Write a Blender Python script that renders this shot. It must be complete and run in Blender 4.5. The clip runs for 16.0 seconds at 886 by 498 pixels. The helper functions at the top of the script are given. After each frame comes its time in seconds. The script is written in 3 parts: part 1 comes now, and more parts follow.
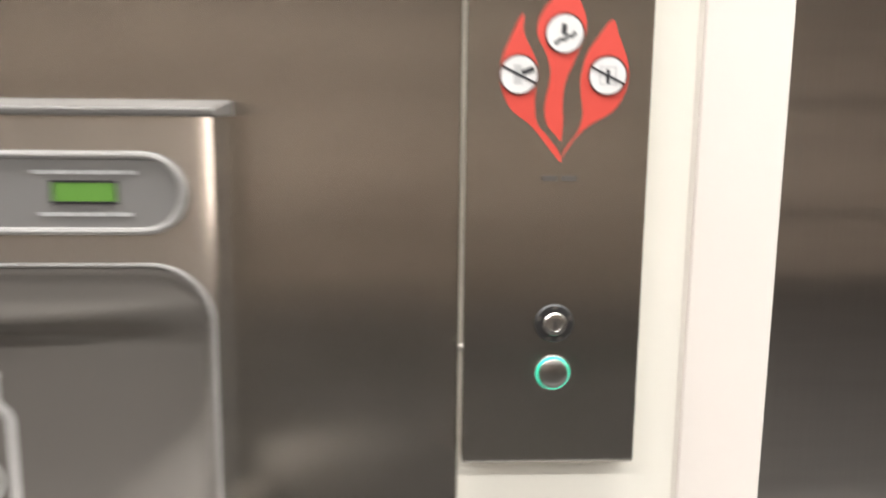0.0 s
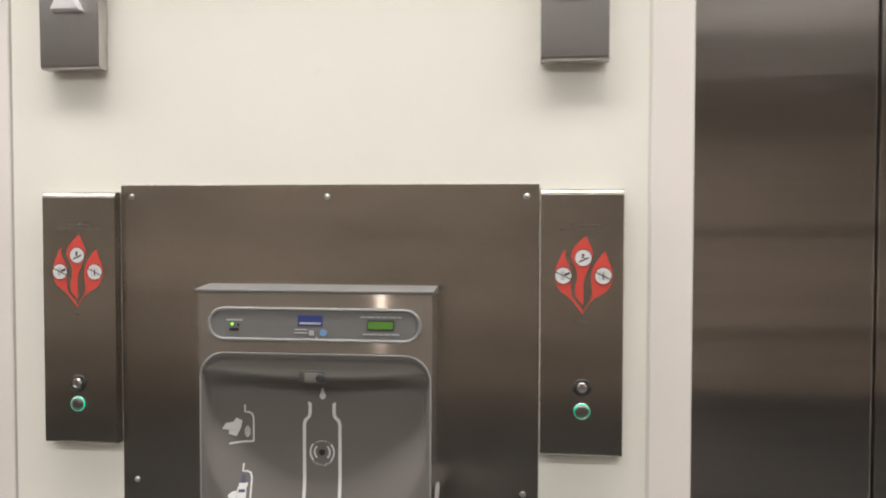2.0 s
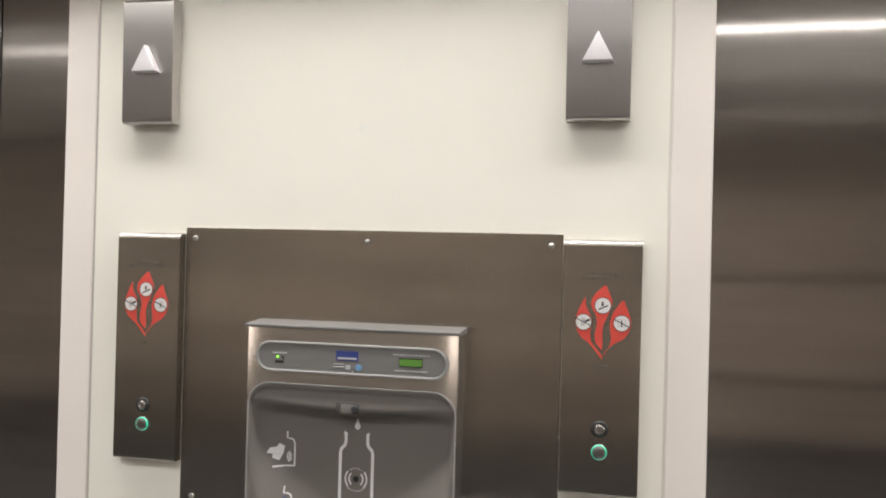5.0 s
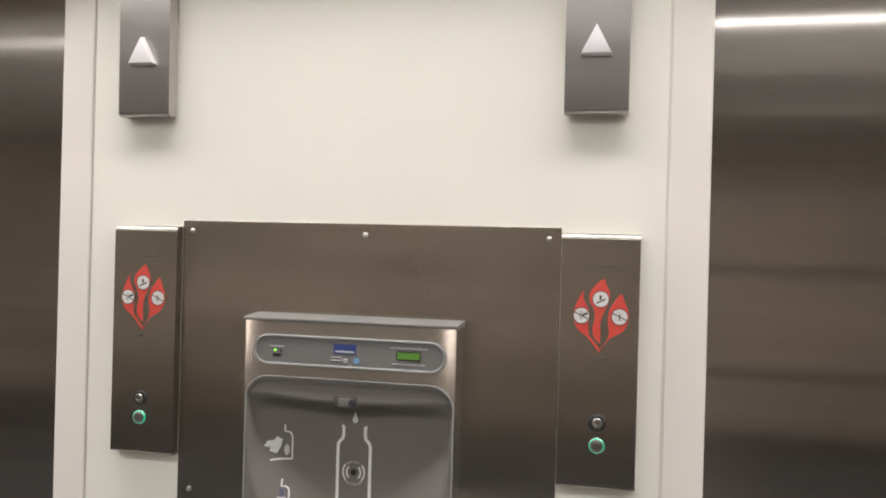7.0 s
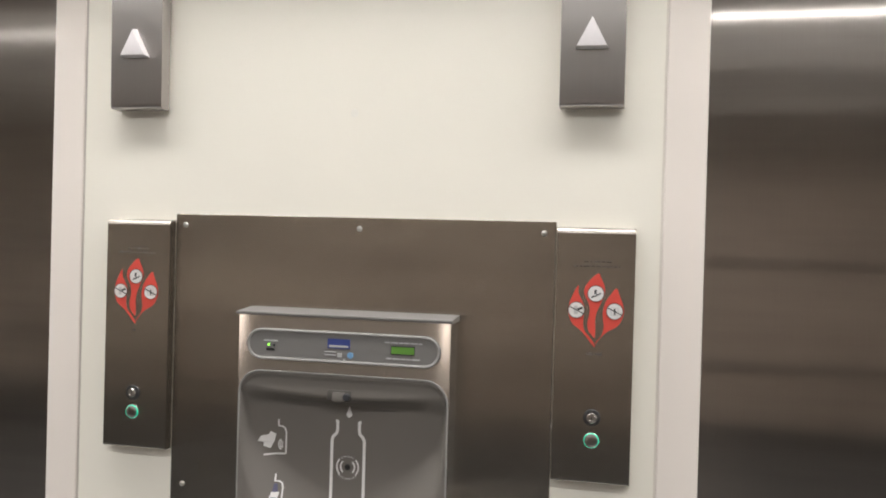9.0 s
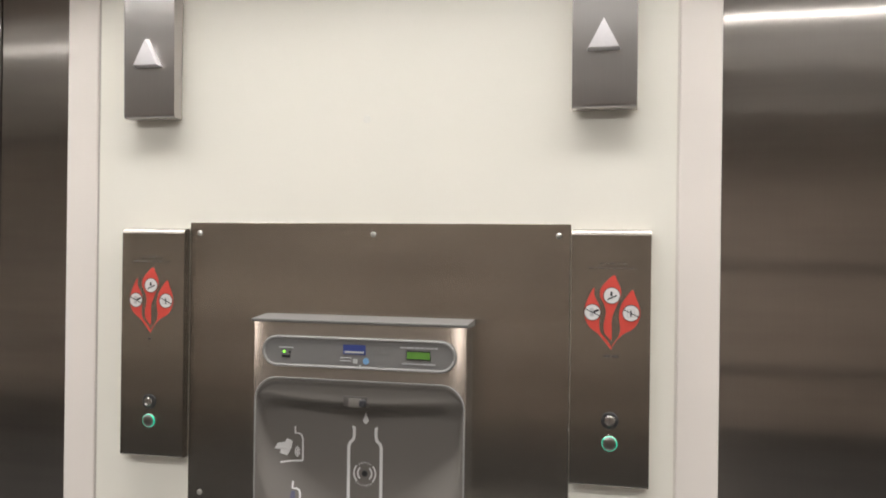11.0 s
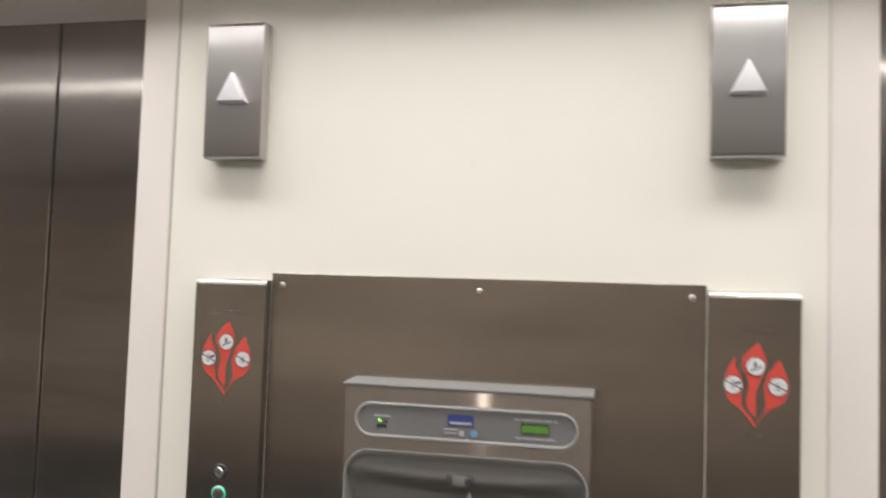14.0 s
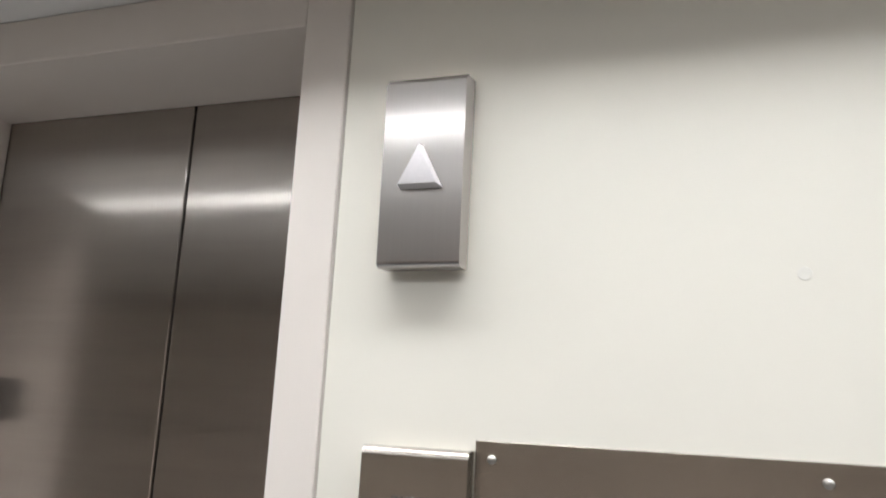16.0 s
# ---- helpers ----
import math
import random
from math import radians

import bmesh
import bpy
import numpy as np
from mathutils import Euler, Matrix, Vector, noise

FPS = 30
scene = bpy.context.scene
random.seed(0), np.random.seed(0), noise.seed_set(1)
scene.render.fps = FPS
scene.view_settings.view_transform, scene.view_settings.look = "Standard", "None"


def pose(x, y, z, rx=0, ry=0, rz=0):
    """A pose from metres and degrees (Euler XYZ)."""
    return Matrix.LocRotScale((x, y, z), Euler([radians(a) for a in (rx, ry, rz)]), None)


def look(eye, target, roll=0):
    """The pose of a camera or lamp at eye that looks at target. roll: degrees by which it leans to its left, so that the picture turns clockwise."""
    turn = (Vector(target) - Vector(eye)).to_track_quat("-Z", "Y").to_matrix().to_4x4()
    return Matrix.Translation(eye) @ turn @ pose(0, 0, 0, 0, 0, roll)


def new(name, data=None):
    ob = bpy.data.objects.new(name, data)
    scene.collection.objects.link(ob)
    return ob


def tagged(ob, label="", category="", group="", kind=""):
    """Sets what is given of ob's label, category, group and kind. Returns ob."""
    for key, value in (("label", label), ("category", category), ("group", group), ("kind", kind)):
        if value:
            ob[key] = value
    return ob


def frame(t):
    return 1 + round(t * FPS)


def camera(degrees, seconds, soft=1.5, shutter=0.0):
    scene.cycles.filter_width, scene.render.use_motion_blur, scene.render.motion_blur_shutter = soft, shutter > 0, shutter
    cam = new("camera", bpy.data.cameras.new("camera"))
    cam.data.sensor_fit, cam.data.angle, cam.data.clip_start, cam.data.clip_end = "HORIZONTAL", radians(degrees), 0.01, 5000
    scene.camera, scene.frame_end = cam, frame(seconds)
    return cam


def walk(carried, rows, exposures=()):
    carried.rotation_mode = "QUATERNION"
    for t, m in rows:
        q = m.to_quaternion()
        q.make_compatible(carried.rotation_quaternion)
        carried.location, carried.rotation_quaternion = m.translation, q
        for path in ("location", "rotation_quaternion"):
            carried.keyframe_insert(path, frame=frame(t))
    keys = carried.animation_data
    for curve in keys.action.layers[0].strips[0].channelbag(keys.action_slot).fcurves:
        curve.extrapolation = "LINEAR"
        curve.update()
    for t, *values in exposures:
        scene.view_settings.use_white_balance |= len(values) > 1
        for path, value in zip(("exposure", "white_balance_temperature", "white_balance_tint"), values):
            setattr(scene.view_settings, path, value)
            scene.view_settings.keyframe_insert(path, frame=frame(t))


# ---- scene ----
cam = camera(55.5, 16.0, soft=1.9, shutter=0.5)
PATH = [
    (0, (0.361, -0.72, 1.298), (0.469, 1.248, 0.958), 0.6),
    (0.5, (0.317, -1.002, 1.343), (0.237, 0.981, 1.098), 0.8),
    (1, (0.372, -1.216, 1.373), (0.191, 0.774, 1.298), 1.0),
    (1.5, (0.438, -1.432, 1.401), (0.144, 0.544, 1.313), 0.8),
    (2, (0.422, -1.598, 1.423), (0.186, 0.387, 1.356), 0.1),
    (2.5, (0.433, -1.711, 1.43), (0.25, 0.281, 1.414), -0.7),
    (3, (0.475, -1.703, 1.446), (0.218, 0.279, 1.517), -0.1),
    (3.5, (0.535, -1.686, 1.45), (0.165, 0.278, 1.532), 0.9),
    (4, (0.562, -1.694, 1.445), (0.125, 0.257, 1.499), 1.0),
    (6.5, (0.55, -1.691, 1.45), (0.104, 0.258, 1.449), 1.7),
    (7, (0.555, -1.691, 1.447), (0.114, 0.26, 1.444), 1.5),
    (7.5, (0.564, -1.689, 1.443), (0.12, 0.261, 1.431), 1.7),
    (8, (0.562, -1.69, 1.448), (0.138, 0.264, 1.43), 1.7),
    (10.5, (0.549, -1.667, 1.447), (0.096, 0.281, 1.433), 1.0),
    (11, (0.548, -1.68, 1.44), (0.092, 0.268, 1.441), 0.7),
    (11.5, (0.543, -1.675, 1.44), (0.059, 0.265, 1.45), 0.9),
    (12, (0.527, -1.664, 1.436), (0.006, 0.267, 1.429), 0.9),
    (12.5, (0.498, -1.668, 1.438), (-0.003, 0.269, 1.439), -0.1),
    (13, (0.419, -1.685, 1.442), (-0.036, 0.263, 1.46), -1.5),
    (13.5, (0.347, -1.675, 1.444), (-0.047, 0.286, 1.466), -1.2),
    (14, (0.29, -1.567, 1.456), (-0.155, 0.379, 1.57), 1.9),
    (14.5, (0.236, -1.455, 1.461), (-0.446, 0.411, 1.691), 3.0),
    (15, (0.108, -1.315, 1.5), (-0.634, 0.509, 1.85), 1.6),
    (15.5, (0.015, -1.208, 1.504), (-0.696, 0.631, 1.837), 2.4),
    (16, (-0.055, -1.076, 1.522), (-0.771, 0.751, 1.91), 3.1),
]
walk(cam, [(t, look(eye, target, roll)) for t, eye, target, roll in PATH],
     exposures=[(0.0, 0.82, 6500, 10), (0.3, 0.58, 6500, 10), (0.6, 0.32, 6500, 10), (1.0, -0.15, 6500, 10), (1.5, 0.0, 6500, 10), (2.5, 0.06, 6500, 10), (3.5, 0.13, 6500, 10), (4.0, 0.12, 6500, 10),
                (6.5, 0.03, 6500, 10), (13.0, 0.05, 6500, 10), (13.6, 0.1, 6500, 10), (14.3, 0.1, 6350, 10), (15.0, -0.14, 6200, 10), (15.5, -0.42, 6250, 10), (16.0, 0.1, 6150, 9)])

# ---- light ----
world = bpy.data.worlds.new("world")
scene.world = world
world.use_nodes = True
world.node_tree.nodes["Background"].inputs[0].default_value = (1.0, 0.93, 0.84, 1)
world.node_tree.nodes["Background"].inputs[1].default_value = 0.02

LAMP = 2.8             # radiance of the ceiling luminaires' lenses
WASHER_WATTS, STRIP_WATTS = 19.0, 15.5

# ---- plan, metres: the lobby's lift wall faces -y at y = 0 ----
CEILING, HIGH, BULKHEAD = 2.205, 2.45, -0.158    # low bulkhead over the lift wall, raised ceiling beyond
L_JAMB, L_JOINT, R_JOINT, R_JAMB = -0.729, -0.648, 0.620, 0.697
OPEN_W, OPEN_H, DOOR_Y = 0.916, 2.117, 0.255
L_FAR, R_FAR = L_JAMB - OPEN_W, R_JAMB + OPEN_W
L_SEAM, R_SEAM = -1.143, 1.118
BACK_Y, SIDE_X, THRESHOLD = -4.5, 6.2, -1.3


# ---- materials ----
def material(name):
    m = bpy.data.materials.new(name)
    m.use_nodes = True
    return m, m.node_tree, m.node_tree.nodes["Principled BSDF"]


def link(tree, a, b):
    tree.links.new(a, b)


def noise_node(tree, scale, detail=4.0, stretch=(1, 1, 1), rough=0.55):
    co = tree.nodes.new("ShaderNodeTexCoord")
    mp = tree.nodes.new("ShaderNodeMapping")
    mp.inputs["Scale"].default_value = stretch
    tx = tree.nodes.new("ShaderNodeTexNoise")
    tx.inputs["Scale"].default_value, tx.inputs["Detail"].default_value = scale, detail
    tx.inputs["Roughness"].default_value = rough
    link(tree, co.outputs["Object"], mp.inputs["Vector"])
    link(tree, mp.outputs["Vector"], tx.inputs["Vector"])
    return tx.outputs["Fac"]


def ramp(tree, fac, lo, hi, a=0.3, b=0.7):
    r = tree.nodes.new("ShaderNodeValToRGB")
    r.color_ramp.elements[0].position, r.color_ramp.elements[1].position = a, b
    r.color_ramp.elements[0].color, r.color_ramp.elements[1].color = (*lo, 1), (*hi, 1)
    link(tree, fac, r.inputs["Fac"])
    return r.outputs["Color"]


def spread(tree, fac, lo, hi):
    r = tree.nodes.new("ShaderNodeMapRange")
    r.inputs["To Min"].default_value, r.inputs["To Max"].default_value = lo, hi
    link(tree, fac, r.inputs["Value"])
    return r.outputs["Result"]


def mix(tree, fac, a, b, blend="MIX"):
    n = tree.nodes.new("ShaderNodeMix")
    n.data_type, n.blend_type = "RGBA", blend
    if isinstance(fac, float):
        n.inputs["Factor"].default_value = fac
    else:
        link(tree, fac, n.inputs["Factor"])
    link(tree, a, n.inputs["A"])
    link(tree, b, n.inputs["B"])
    return n.outputs["Result"]


def bump(tree, bsdf, fac, strength, distance=0.001):
    b = tree.nodes.new("ShaderNodeBump")
    b.inputs["Strength"].default_value, b.inputs["Distance"].default_value = strength, distance
    link(tree, fac, b.inputs["Height"])
    link(tree, b.outputs["Normal"], bsdf.inputs["Normal"])


def paint(name, colour, rough=0.4, dirt=0.06, grain=60.0, coat=0.0, relief=0.05):
    """Painted surface: faint large blotches, fine roller grain."""
    m, tree, bsdf = material(name)
    low = tuple(c * (1 - dirt) for c in colour)
    link(tree, ramp(tree, noise_node(tree, 2.2, 6), low, colour), bsdf.inputs["Base Color"])
    link(tree, spread(tree, noise_node(tree, 9, 3), rough * 0.85, rough * 1.15), bsdf.inputs["Roughness"])
    bsdf.inputs["Coat Weight"].default_value = coat
    bsdf.inputs["Coat Roughness"].default_value = 0.15
    bump(tree, bsdf, noise_node(tree, grain, 3), relief)
    return m


def brushed(name, colour, rough=0.3, aniso=0.8, scratch=0.10, smudge=0.12, upright=True, haze=0.07, wide_rough=0.55, wide_aniso=0.0, reflection_bands=0.0):
    """Satin stainless steel with an upright or level grain and faint hand smudges."""
    lines = (340, 1, 5) if upright else (7, 1, 420)
    m, tree, bsdf = material(name)
    bsdf.inputs["Metallic"].default_value = 1.0
    low = tuple(c * (1 - smudge) for c in colour)
    blot = ramp(tree, noise_node(tree, 2.6, 5, (1, 1, 3.2)), low, colour, 0.3, 0.7)
    dark = tuple(1 - scratch for _ in range(3))
    fine = ramp(tree, noise_node(tree, 1.0, 2, lines, 0.7), dark, (1, 1, 1), 0.35, 0.65)
    tone = mix(tree, 1.0, blot, fine, "MULTIPLY")
    if reflection_bands:
        # level bands painted into the tone for blurred reflections of the room
        mirrored = ramp(tree, noise_node(tree, 1.0, 4, (0.7, 1, 15), 0.6), tuple(1 - reflection_bands for _ in range(3)), (1, 1, 1), 0.36, 0.60)
        tone = mix(tree, 1.0, tone, mirrored, "MULTIPLY")
    link(tree, tone, bsdf.inputs["Base Color"])
    bsdf.inputs["Roughness"].default_value = rough
    bsdf.inputs["Anisotropic"].default_value = aniso
    bsdf.inputs["Anisotropic Rotation"].default_value = 0.0 if upright else 0.25
    t = tree.nodes.new("ShaderNodeTangent")
    t.direction_type, t.axis = "RADIAL", "Z"
    link(tree, t.outputs["Tangent"], bsdf.inputs["Tangent"])
    # a second, wide lobe: the haze of fine cross scratches
    wide = tree.nodes.new("ShaderNodeBsdfPrincipled")
    wide.inputs["Metallic"].default_value, wide.inputs["Roughness"].default_value = 1.0, wide_rough
    wide.inputs["Anisotropic"].default_value = wide_aniso
    link(tree, t.outputs["Tangent"], wide.inputs["Tangent"])
    link(tree, bsdf.inputs["Base Color"].links[0].from_socket, wide.inputs["Base Color"])
    both = tree.nodes.new("ShaderNodeMixShader")
    both.inputs["Fac"].default_value = haze
    link(tree, bsdf.outputs[0], both.inputs[1])
    link(tree, wide.outputs[0], both.inputs[2])
    link(tree, both.outputs[0], tree.nodes["Material Output"].inputs["Surface"])
    return m


def plain(name, colour, rough=0.4, metal=0.0, emit=0.0, grain=0.05):
    m, tree, bsdf = material(name)
    low = tuple(c * (1 - grain) for c in colour)
    link(tree, ramp(tree, noise_node(tree, 120, 3), low, colour), bsdf.inputs["Base Color"])
    bsdf.inputs["Roughness"].default_value, bsdf.inputs["Metallic"].default_value = rough, metal
    if emit:
        bsdf.inputs["Emission Color"].default_value = (*colour, 1)
        bsdf.inputs["Emission Strength"].default_value = emit
    return m


WALL = paint("cream_wall_paint", (0.86, 0.825, 0.74), 0.32, 0.03, 90, 0.15)
FRAME = paint("cream_frame_enamel", (0.82, 0.755, 0.70), 0.35, 0.04, 140, 0.2, 0.03)
CEIL = paint("white_ceiling_paint", (0.84, 0.82, 0.80), 0.7, 0.04, 120)
FAR_WALL = paint("brown_wall_panelling", (0.29, 0.238, 0.197), 0.45, 0.15, 30)
CARPET = paint("dark_carpet", (0.034, 0.033, 0.032), 0.95, 0.3, 260, 0.0, 0.6)
BOUNCE_FLOOR = paint("pale_grey_bounce_floor", (0.235, 0.24, 0.24), 0.4, 0.2, 40)
SHAFT = plain("shaft_black", (0.02, 0.02, 0.02), 0.9)
GROOVE = plain("joint_sealant", (0.50, 0.45, 0.40), 0.7)
PALE_GROOVE = plain("painted_joint_sealant", (0.72, 0.67, 0.60), 0.5)
STEEL = brushed("brushed_steel", (0.535, 0.492, 0.44), 0.27, 0.95, 0.03, 0.22, True, 0.03, reflection_bands=0.13)
DOOR_STEEL = brushed("lift_door_steel", (0.51, 0.47, 0.435), 0.122, 1.0, 0.03, 0.10, True, 0.40, 0.34, 1.0, 0.08)
LANTERN_STEEL = brushed("lantern_steel", (0.59, 0.56, 0.54), 0.20, 0.96, 0.03, 0.06, True, 0.34, 0.42, 0.8)
BODY_STEEL = brushed("cabinet_steel", (0.70, 0.67, 0.635), 0.10, 0.92, 0.05, 0.12, False, 0.16)
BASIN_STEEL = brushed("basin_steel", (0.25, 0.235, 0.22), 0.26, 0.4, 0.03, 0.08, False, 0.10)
CHROME = plain("polished_chrome", (0.55, 0.53, 0.51), 0.24, 1.0)
BUTTON = plain("worn_button_steel", (0.30, 0.285, 0.265), 0.30, 1.0)
SCREW = plain("screw_steel", (0.50, 0.48, 0.45), 0.36, 1.0)
GREY = paint("grey_moulded_plastic", (0.162, 0.148, 0.133), 0.42, 0.06, 300, 0.0, 0.03)
GREY_CAP = paint("grey_cap_plastic", (0.17, 0.163, 0.155), 0.38, 0.06, 300, 0.0, 0.03)
GREY_FACE = paint("grey_control_face", (0.185, 0.178, 0.172), 0.4, 0.05, 300, 0.0, 0.02)
RIM = plain("bezel_rim", (0.27, 0.26, 0.25), 0.3)
NOZZLE = plain("dark_grey_plastic", (0.085, 0.078, 0.07), 0.5)
RED = paint("red_decal_vinyl", (0.66, 0.075, 0.055), 0.42, 0.1, 200, 0.0, 0.02)
WHITE_INK = plain("white_print", (0.74, 0.73, 0.72), 0.5)
GREY_INK = plain("pale_grey_print", (0.50, 0.50, 0.50), 0.5)
DIM_INK = plain("fine_grey_print", (0.43, 0.43, 0.43), 0.5)
BLACK_INK = plain("black_print", (0.025, 0.025, 0.03), 0.5)
MAROON_INK = plain("maroon_print", (0.075, 0.018, 0.016), 0.5)
ENGRAVED = plain("engraved_lettering", (0.085, 0.075, 0.066), 0.6)
BLUE_INK = plain("blue_print", (0.035, 0.055, 0.22), 0.45)
SLATE_INK = plain("slate_blue_print", (0.10, 0.10, 0.17), 0.5)
SKY_INK = plain("light_blue_print", (0.16, 0.33, 0.55), 0.45)
LCD = plain("green_display", (0.085, 0.20, 0.035), 0.25, 0.0, 0.26)
LED = plain("green_indicator", (0.25, 1.0, 0.05), 0.3, 0.0, 2.0)
RING = plain("green_ring_lamp", (0.01, 0.60, 0.36), 0.3, 0.0, 0.6)
BLACK = plain("black_plastic", (0.02, 0.02, 0.021), 0.35)
ARROW = plain("frosted_white_acrylic", (0.72, 0.69, 0.70), 0.35)
SPOT = plain("white_filler", (0.84, 0.815, 0.745), 0.3)
SIGN = plain("charcoal_sign", (0.035, 0.035, 0.04), 0.5)
GLOW = plain("lit_glazing", (1.0, 0.86, 0.76), 0.4, 0.0, 2.7, 0.0)
LENS = plain("lamp_lens", (1.0, 0.985, 0.965), 0.5, 0.0, LAMP, 0.0)


# ---- building helpers ----
from mathutils.geometry import tessellate_polygon


def finish(bm, name, mat, smooth=False):
    bmesh.ops.recalc_face_normals(bm, faces=bm.faces)
    me = bpy.data.meshes.new(name)
    bm.to_mesh(me)
    bm.free()
    me.materials.append(mat)
    if smooth:
        for p in me.polygons:
            p.use_smooth = True
        me.set_sharp_from_angle(angle=radians(35))
    return me


def part(name, bm, mat, parent=None, label="", smooth=False):
    ob = new(name, finish(bm, name, mat, smooth))
    if parent:
        ob.parent = parent
    return tagged(ob, label) if label else ob


def thing(name, x=0, y=0, z=0, **tags):
    ob = new(name)
    ob.empty_display_size = 0.05
    ob.matrix_world = pose(x, y, z)
    return tagged(ob, **tags)


def add_box(bm, x0, x1, y0, y1, z0, z1):
    r = bmesh.ops.create_cube(bm, size=1)
    bmesh.ops.scale(bm, vec=(x1 - x0, y1 - y0, z1 - z0), verts=r["verts"])
    bmesh.ops.translate(bm, vec=((x0 + x1) / 2, (y0 + y1) / 2, (z0 + z1) / 2), verts=r["verts"])
    return r["verts"]


def box(x0, x1, y0, y1, z0, z1, bevel=0.0, segments=2):
    bm = bmesh.new()
    add_box(bm, x0, x1, y0, y1, z0, z1)
    if bevel:
        bmesh.ops.bevel(bm, geom=bm.edges[:], offset=bevel, segments=segments, affect="EDGES", profile=0.5)
    return bm


def outline_prism(points, y_front, y_back, bm=None):
    """A plate whose outline (x, z) runs in the wall's plane, between two depths."""
    bm = bm or bmesh.new()
    f = [bm.verts.new((x, y_front, z)) for x, z in points]
    b = [bm.verts.new((x, y_back, z)) for x, z in points]
    for i, j, k in tessellate_polygon([[Vector((x, z, 0)) for x, z in points]]):
        bm.faces.new((f[i], f[j], f[k]))
        bm.faces.new((b[k], b[j], b[i]))
    n = len(points)
    for i in range(n):
        bm.faces.new((f[i], b[i], b[(i + 1) % n], f[(i + 1) % n]))
    return bm


def profile_bar(points, x0, x1):
    """A bar along x with the given (y, z) section."""
    bm = bmesh.new()
    a = [bm.verts.new((x0, y, z)) for y, z in points]
    b = [bm.verts.new((x1, y, z)) for y, z in points]
    bm.faces.new(a)
    bm.faces.new(b[::-1])
    n = len(points)
    for i in range(n):
        bm.faces.new((a[i], b[i], b[(i + 1) % n], a[(i + 1) % n]))
    return bm


def arc(cx, cz, r, a0, a1, n=8):
    return [(cx + r * math.cos(radians(a0 + (a1 - a0) * i / n)), cz + r * math.sin(radians(a0 + (a1 - a0) * i / n))) for i in range(n + 1)]


def circle(cx, cz, r, n=32):
    return arc(cx, cz, r, 0, 360, n)[:-1]


def stadium(cx, cz, half_w, half_h, n=10):
    c = half_w - half_h
    return arc(cx + c, cz, half_h, -90, 90, n) + arc(cx - c, cz, half_h, 90, 270, n)


def band(path, width, y_front, y_back, closed=False, bm=None):
    """A strip of even width along a path (x, z) in the wall's plane."""
    bm = bm or bmesh.new()
    n, left, right = len(path), [], []
    for i, (x, z) in enumerate(path):
        p = path[i - 1] if closed or i else path[0]
        q = path[(i + 1) % n] if closed or i < n - 1 else path[-1]
        d = Vector((q[0] - p[0], q[1] - p[1])).normalized() * (width / 2)
        left.append((x - d.y, z + d.x))
        right.append((x + d.y, z - d.x))
    rows = [[bm.verts.new((x, y, z)) for x, z in side] for side, y in ((left, y_front), (right, y_front), (right, y_back), (left, y_back))]
    for i in range(n if closed else n - 1):
        j = (i + 1) % n
        for k in range(4):
            a, b = rows[k], rows[(k + 1) % 4]
            bm.faces.new((a[i], a[j], b[j], b[i]))
    if not closed:
        bm.faces.new([r[0] for r in rows])
        bm.faces.new([r[-1] for r in rows][::-1])
    return bm


def tube(path, r, sides=8, closed=False):
    """A round bead along a path of 3D points."""
    bm = bmesh.new()
    pts, rings = [Vector(p) for p in path], []
    n = len(pts)
    for i, p in enumerate(pts):
        a = pts[i - 1] if closed or i else pts[0]
        b = pts[(i + 1) % n] if closed or i < n - 1 else pts[-1]
        d = (b - a).normalized()
        u = d.cross(Vector((0, 1, 0))).normalized()
        v = d.cross(u)
        rings.append([bm.verts.new(p + r * (math.cos(k * math.tau / sides) * u + math.sin(k * math.tau / sides) * v)) for k in range(sides)])
    for i in range(n if closed else n - 1):
        a, b = rings[i], rings[(i + 1) % n]
        for k in range(sides):
            bm.faces.new((a[k], a[(k + 1) % sides], b[(k + 1) % sides], b[k]))
    if not closed:
        bm.faces.new(rings[0][::-1])
        bm.faces.new(rings[-1])
    return bm


def turned(section, cx, cz, sides=32):
    """A round boss that stands out from the wall: section of (radius, y)."""
    bm = bmesh.new()
    rings = []
    for r, y in section:
        if r == 0:
            rings.append([bm.verts.new((cx, y, cz))])
        else:
            rings.append([bm.verts.new((cx + r * math.cos(k * math.tau / sides), y, cz + r * math.sin(k * math.tau / sides))) for k in range(sides)])
    for a, b in zip(rings, rings[1:]):
        for k in range(sides):
            j = (k + 1) % sides
            if len(a) == 1:
                bm.faces.new((a[0], b[j], b[k]))
            elif len(b) == 1:
                bm.faces.new((a[k], a[j], b[0]))
            else:
                bm.faces.new((a[k], a[j], b[j], b[k]))
    return bm


def flowing(points, per=5):
    """A closed smooth outline through corner points."""
    out, n = [], len(points)
    for i in range(n):
        p0, p1, p2, p3 = (Vector(points[(i + k - 1) % n]) for k in range(4))
        for s in range(per):
            t = s / per
            q = 0.5 * ((2 * p1) + (p2 - p0) * t + (2 * p0 - 5 * p1 + 4 * p2 - p3) * t * t + (3 * p1 - p0 - 3 * p2 + p3) * t ** 3)
            out.append((q.x, q.y))
    return out


